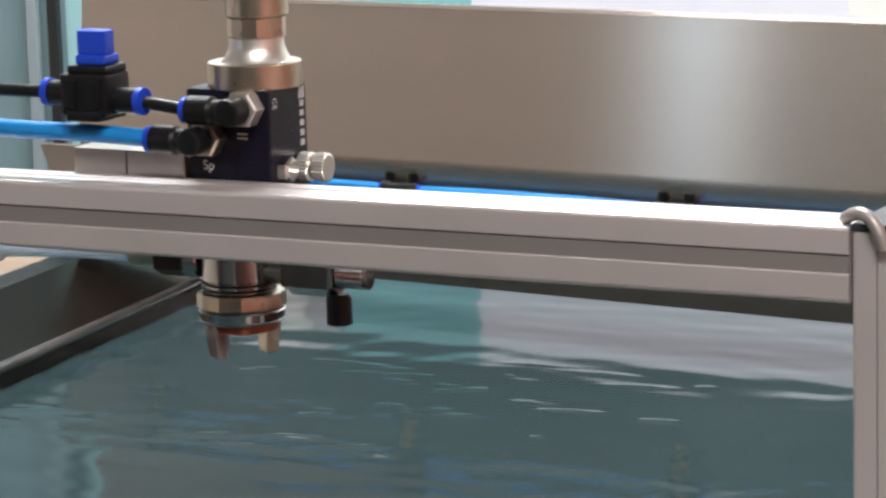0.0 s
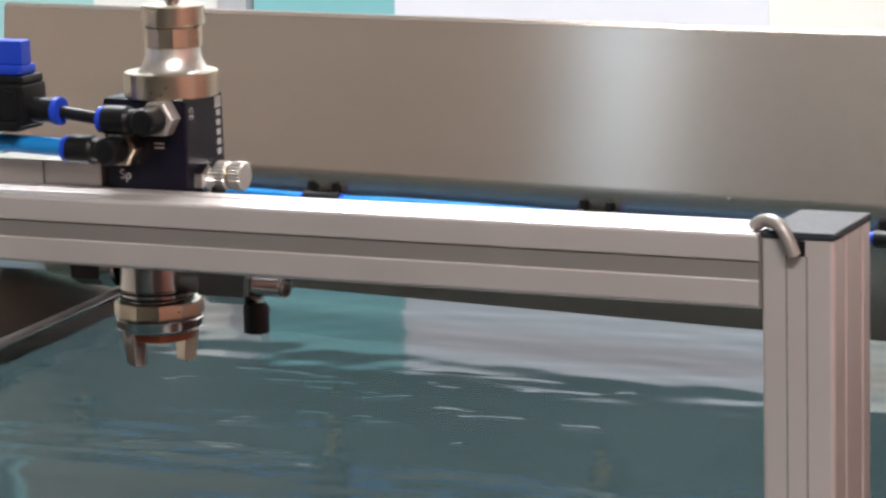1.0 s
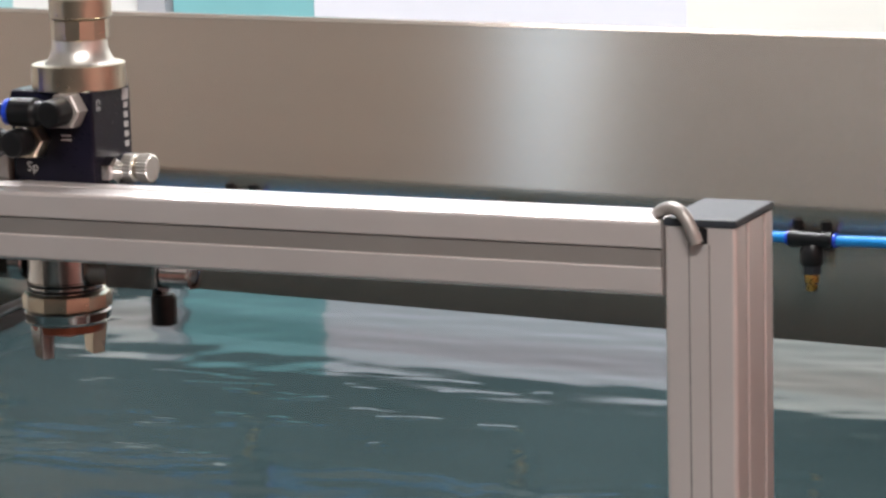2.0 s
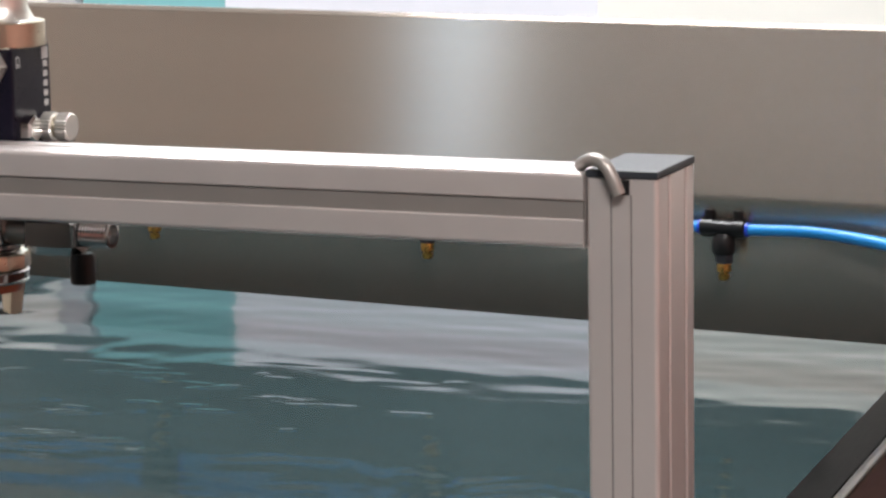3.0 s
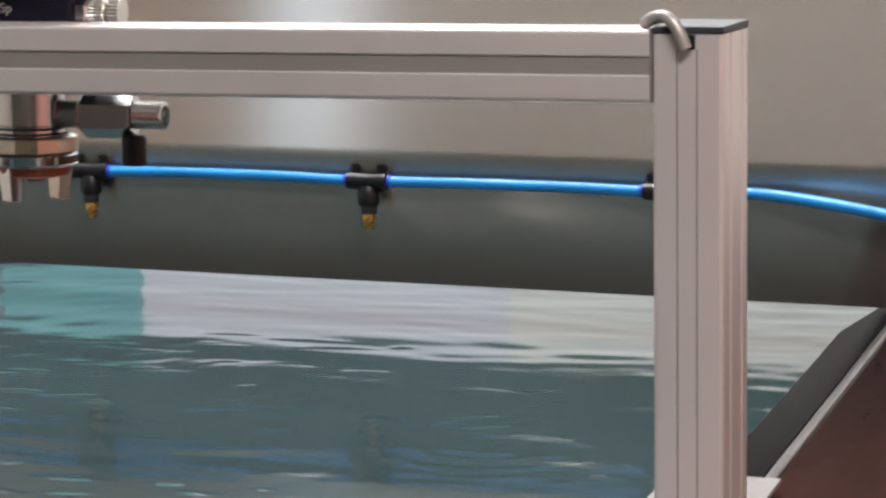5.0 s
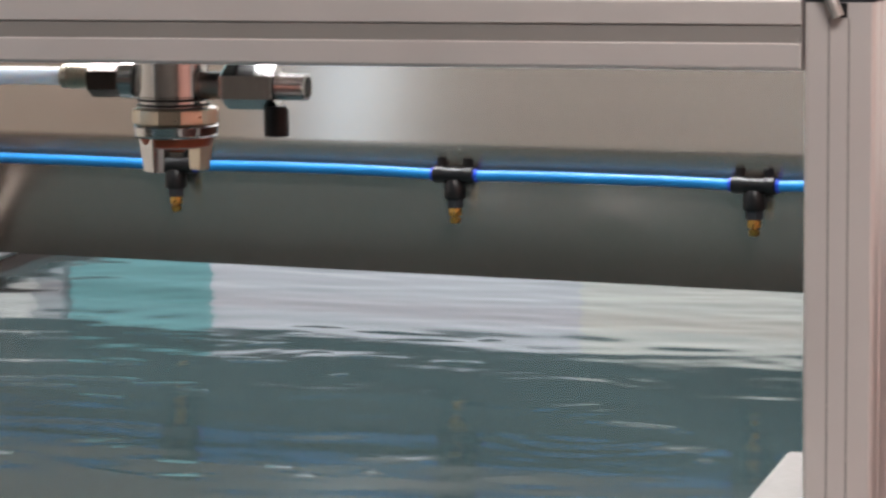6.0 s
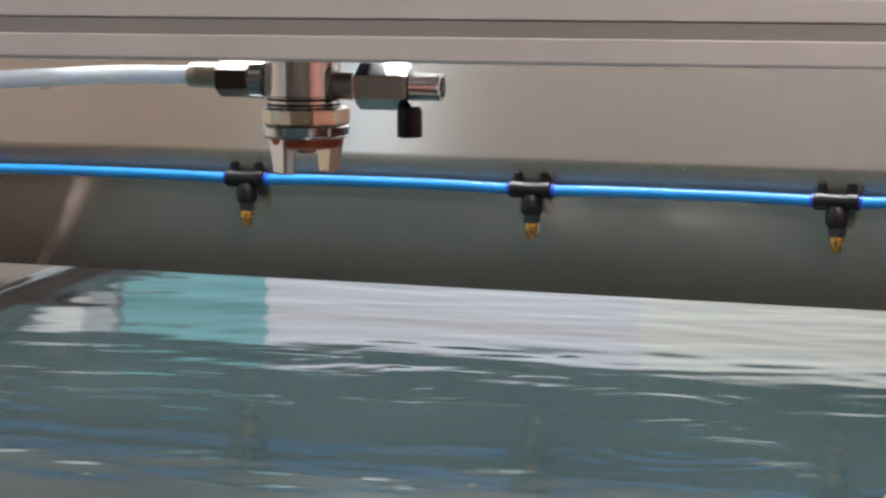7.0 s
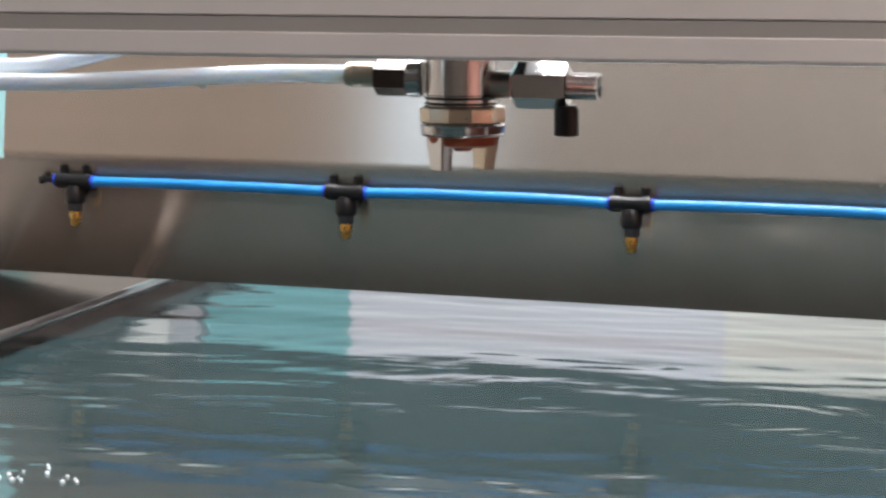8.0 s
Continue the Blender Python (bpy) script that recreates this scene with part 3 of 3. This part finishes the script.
part("ferrule", lathe([(0.0052, 0), (0.0060, 0.0006), (0.0063, 0.004), (0.0058, 0.0045), (0.0063, 0.005), (0.0063, 0.0155)], (-0.3798, GY, -0.0108), "x", 28), NICKEL, joint)
hose = thing("fluid_hose", "milky white plastic hose looping away from the gun", "hose")
part("tube", sweep([(-0.379, GY, -0.0108), (-0.415, GY, -0.0110), (-0.4549, GY, -0.0130), (-0.5146, GY, -0.0164), (-0.5613, GY, -0.0177), (-0.64, GY + 0.004, -0.0170), (-0.72, GY + 0.02, -0.012), (-0.80, GY + 0.05, -0.002)], 0.0045, 18), CLEAR, hose)
hose2 = thing("fluid_hose", "milky white plastic hose rising behind the beam", "hose")
part("tube", sweep([(-0.455, 0.060, 0.012), (-0.490, 0.060, 0.0045), (-0.5128, 0.060, -0.0010), (-0.5423, 0.060, -0.0078), (-0.575, 0.062, -0.0105), (-0.64, 0.067, -0.0085), (-0.74, 0.085, 0.004)], 0.0045, 18), CLEAR, hose2)
bm = lathe([(0.0008, -0.0022), (0.0022, -0.0014), (0.0027, 0.0), (0.0018, 0.0018)], (-0.4575, GY, -0.0172), segs=18)
part("hanging_drop", bm, CLEAR, hose, "drop hanging under the hose")
block = thing("mounting_block", "brushed steel block clamping the gun to the beam", "mounting block")
part("block", box(-0.396, -0.3345, 0.0305, 0.0600, 0.0180, 0.0432, 0.0008), BLOCKM, block)
part("clamp_seam", box(-0.3665, -0.3660, 0.0301, 0.0304, 0.0300, 0.0425), CAPM, block)

# knobs on the right face of the gun
part("flow_nut", lathe([(0.0060, 0), (0.0068, 0.0006), (0.0068, 0.0054), (0.0054, 0.0064)], (-0.2895, 0.0430, 0.0350), "x", 6), CHROME, gun, "chrome hexagon nut")
dial = part("flow_dial", rod(0.0070, 0.0062, (-0.2885, 0.0600, 0.0342), "x", 48, 0.0006, None, -0.11, 1), SATIN, gun, "knurled plated dial")
part("dial_stem", rod(0.0052, 0.0140, (-0.2893, 0.0600, 0.0342), "x", 20), NICKEL, dial)
part("dial_lock", rod(0.0069, 0.0064, (-0.2803, 0.0600, 0.0342), "x", 48, 0.0006, None, -0.11, 1), SATIN, dial, "knurled lock nut")


def elbow(label, hx, hz, xl, ring_mat, nut):
    ob = thing("push_in_elbow", label, "hose fitting", group="gun elbows")
    part("nut", lathe([(0.0080, 0.0), (0.0089, 0.0008), (0.0089, 0.0080), (0.0080, 0.0088)], (hx + 0.0008, 0.0243, hz), "y", 6), nut, ob, "plated hexagon nut")
    part("turn_head", lathe([(0.0040, 0), (0.0058, 0.0008), (0.0066, 0.0024), (0.0066, 0.0120)], (hx, 0.0123, hz), "y", 28), BLACK, ob)
    part("arm", lathe([(0.0060, 0.0), (0.0068, 0.0006), (0.0068, 0.0125), (0.0056, 0.0140), (0.0056, hx - xl - 0.003)], (xl, 0.0192, hz), "x", 28), BLACK, ob)
    part("release_ring", lathe([(0.0048, 0.0), (0.0062, 0.0005), (0.0062, 0.0024), (0.0052, 0.003)], (xl - 0.003, 0.0192, hz), "x", 28), ring_mat, ob, "blue release ring")
    return ob


elbow("black push-in elbow with a plated nut and thin black tube", -0.3008, 0.0650, -0.3235, BLUE, CLIP)
elbow("black push-in elbow with a plated nut and blue hose", -0.3215, 0.0506, -0.3436, BLUE, NICKEL)
tube = thing("black_air_tube", "thin black plastic air tube", "tube")
part("tube", sweep([(-0.3250, 0.0192, 0.0652), (-0.339, 0.0192, 0.0668), (-0.350, 0.0192, 0.0680)], 0.0031), BLACK, tube)
tube = thing("black_air_tube", "thin black plastic air tube leading off the valve", "tube")
part("tube", sweep([(-0.4005, 0.0192, 0.0711), (-0.42, 0.0192, 0.0712), (-0.45, 0.021, 0.0720), (-0.52, 0.026, 0.078), (-0.62, 0.03, 0.094)], 0.0031), BLACK, tube)
tube = thing("blue_air_hose", "bright blue plastic air hose feeding the gun", "hose")
part("tube", sweep([(-0.3447, 0.0192, 0.0510), (-0.38, 0.0192, 0.0522), (-0.43, 0.0200, 0.0528), (-0.52, 0.024, 0.056), (-0.64, 0.03, 0.065)], 0.0043), HOSE, tube)

valve = thing("hand_valve", "black inline air valve with a blue turn knob", "valve")
bm = box(-0.3875, -0.3618, 0.0085, 0.0305, 0.0612, 0.0815, 0.0022)
box(-0.3840, -0.3650, 0.0078, 0.0312, 0.0590, 0.0640, 0.0012, bm)
box(-0.3838, -0.3622, 0.0105, 0.0285, 0.0812, 0.0850, 0.0010, bm)
part("valve_body", bm, BLACK, valve)
for k in range(2):
    part("body_rib", box(-0.3845 + 0.0125 * k, -0.3778 + 0.0125 * k, 0.0074, 0.0088, 0.0650, 0.0785, 0.0006), BLACK, valve)
for x0, xr, lab in ((-0.3572, -0.3508, "r"), (-0.4000, -0.4022, "l")):
    part("port", rod(0.0060, 0.0118 if lab == "r" else 0.0125, (-0.3625 if lab == "r" else -0.3990, 0.0192, 0.0685 if lab == "r" else 0.0709), "x", 28), BLACK, valve)
    part("release_ring", lathe([(0.0050, 0.0), (0.0066, 0.0005), (0.0066, 0.0035), (0.0055, 0.004)], (xr, 0.0192, 0.0682 if lab == "r" else 0.0711), "x", 28), BLUE, valve, "blue release ring")
knob = part("turn_knob", box(-0.3808, -0.3644, 0.0130, 0.0260, 0.0851, 0.0898, 0.0012), BLUE, valve, "blue turn knob")
part("knob_grip", box(-0.3805, -0.3647, 0.0145, 0.0232, 0.0895, 0.1012, 0.0012), BLUE, knob)


def lettering(text, m, size, name):
    """Raised print from the built-in font, as a mesh under the gun."""
    cu = bpy.data.curves.new(name, "FONT")
    cu.body, cu.size, cu.extrude, cu.align_x = text, size, 0.00008, "CENTER"
    tmp = bpy.data.objects.new(name, cu)
    scene.collection.objects.link(tmp)
    me = bpy.data.meshes.new_from_object(tmp.evaluated_get(bpy.context.evaluated_depsgraph_get()))
    bpy.data.objects.remove(tmp)
    me.transform(m)
    me.materials.clear()
    me.materials.append(PRINT)
    ob = new(name, me)
    ob.parent = gun
    return ob


lettering("Sp", pose(-0.3226, 0.0328, 0.0352, 90, 0, 0), 0.0065, "port_mark")
bm = box(-0.3062, -0.3010, 0.0325, 0.0329, 0.0522, 0.0530)
box(-0.3062, -0.3010, 0.0325, 0.0329, 0.0502, 0.0510, bm=bm)
part("port_mark", bm, PRINT, gun, smooth=False)
lettering("CE", pose(-0.2893, 0.0372, 0.0664, 90, 0, 90) @ pose(0, 0, 0, 0, 0, -90), 0.0048, "printed_letters")
part("type_mark", box(-0.2896, -0.2892, 0.0610, 0.0665, 0.0660, 0.0715), PRINT, gun, "white printed mark", smooth=False)
for k in range(5):
    part("type_mark", box(-0.2896, -0.2892, 0.0622, 0.0655, 0.0622 - 0.0046 * k, 0.0650 - 0.0046 * k), PRINT, gun, smooth=False)
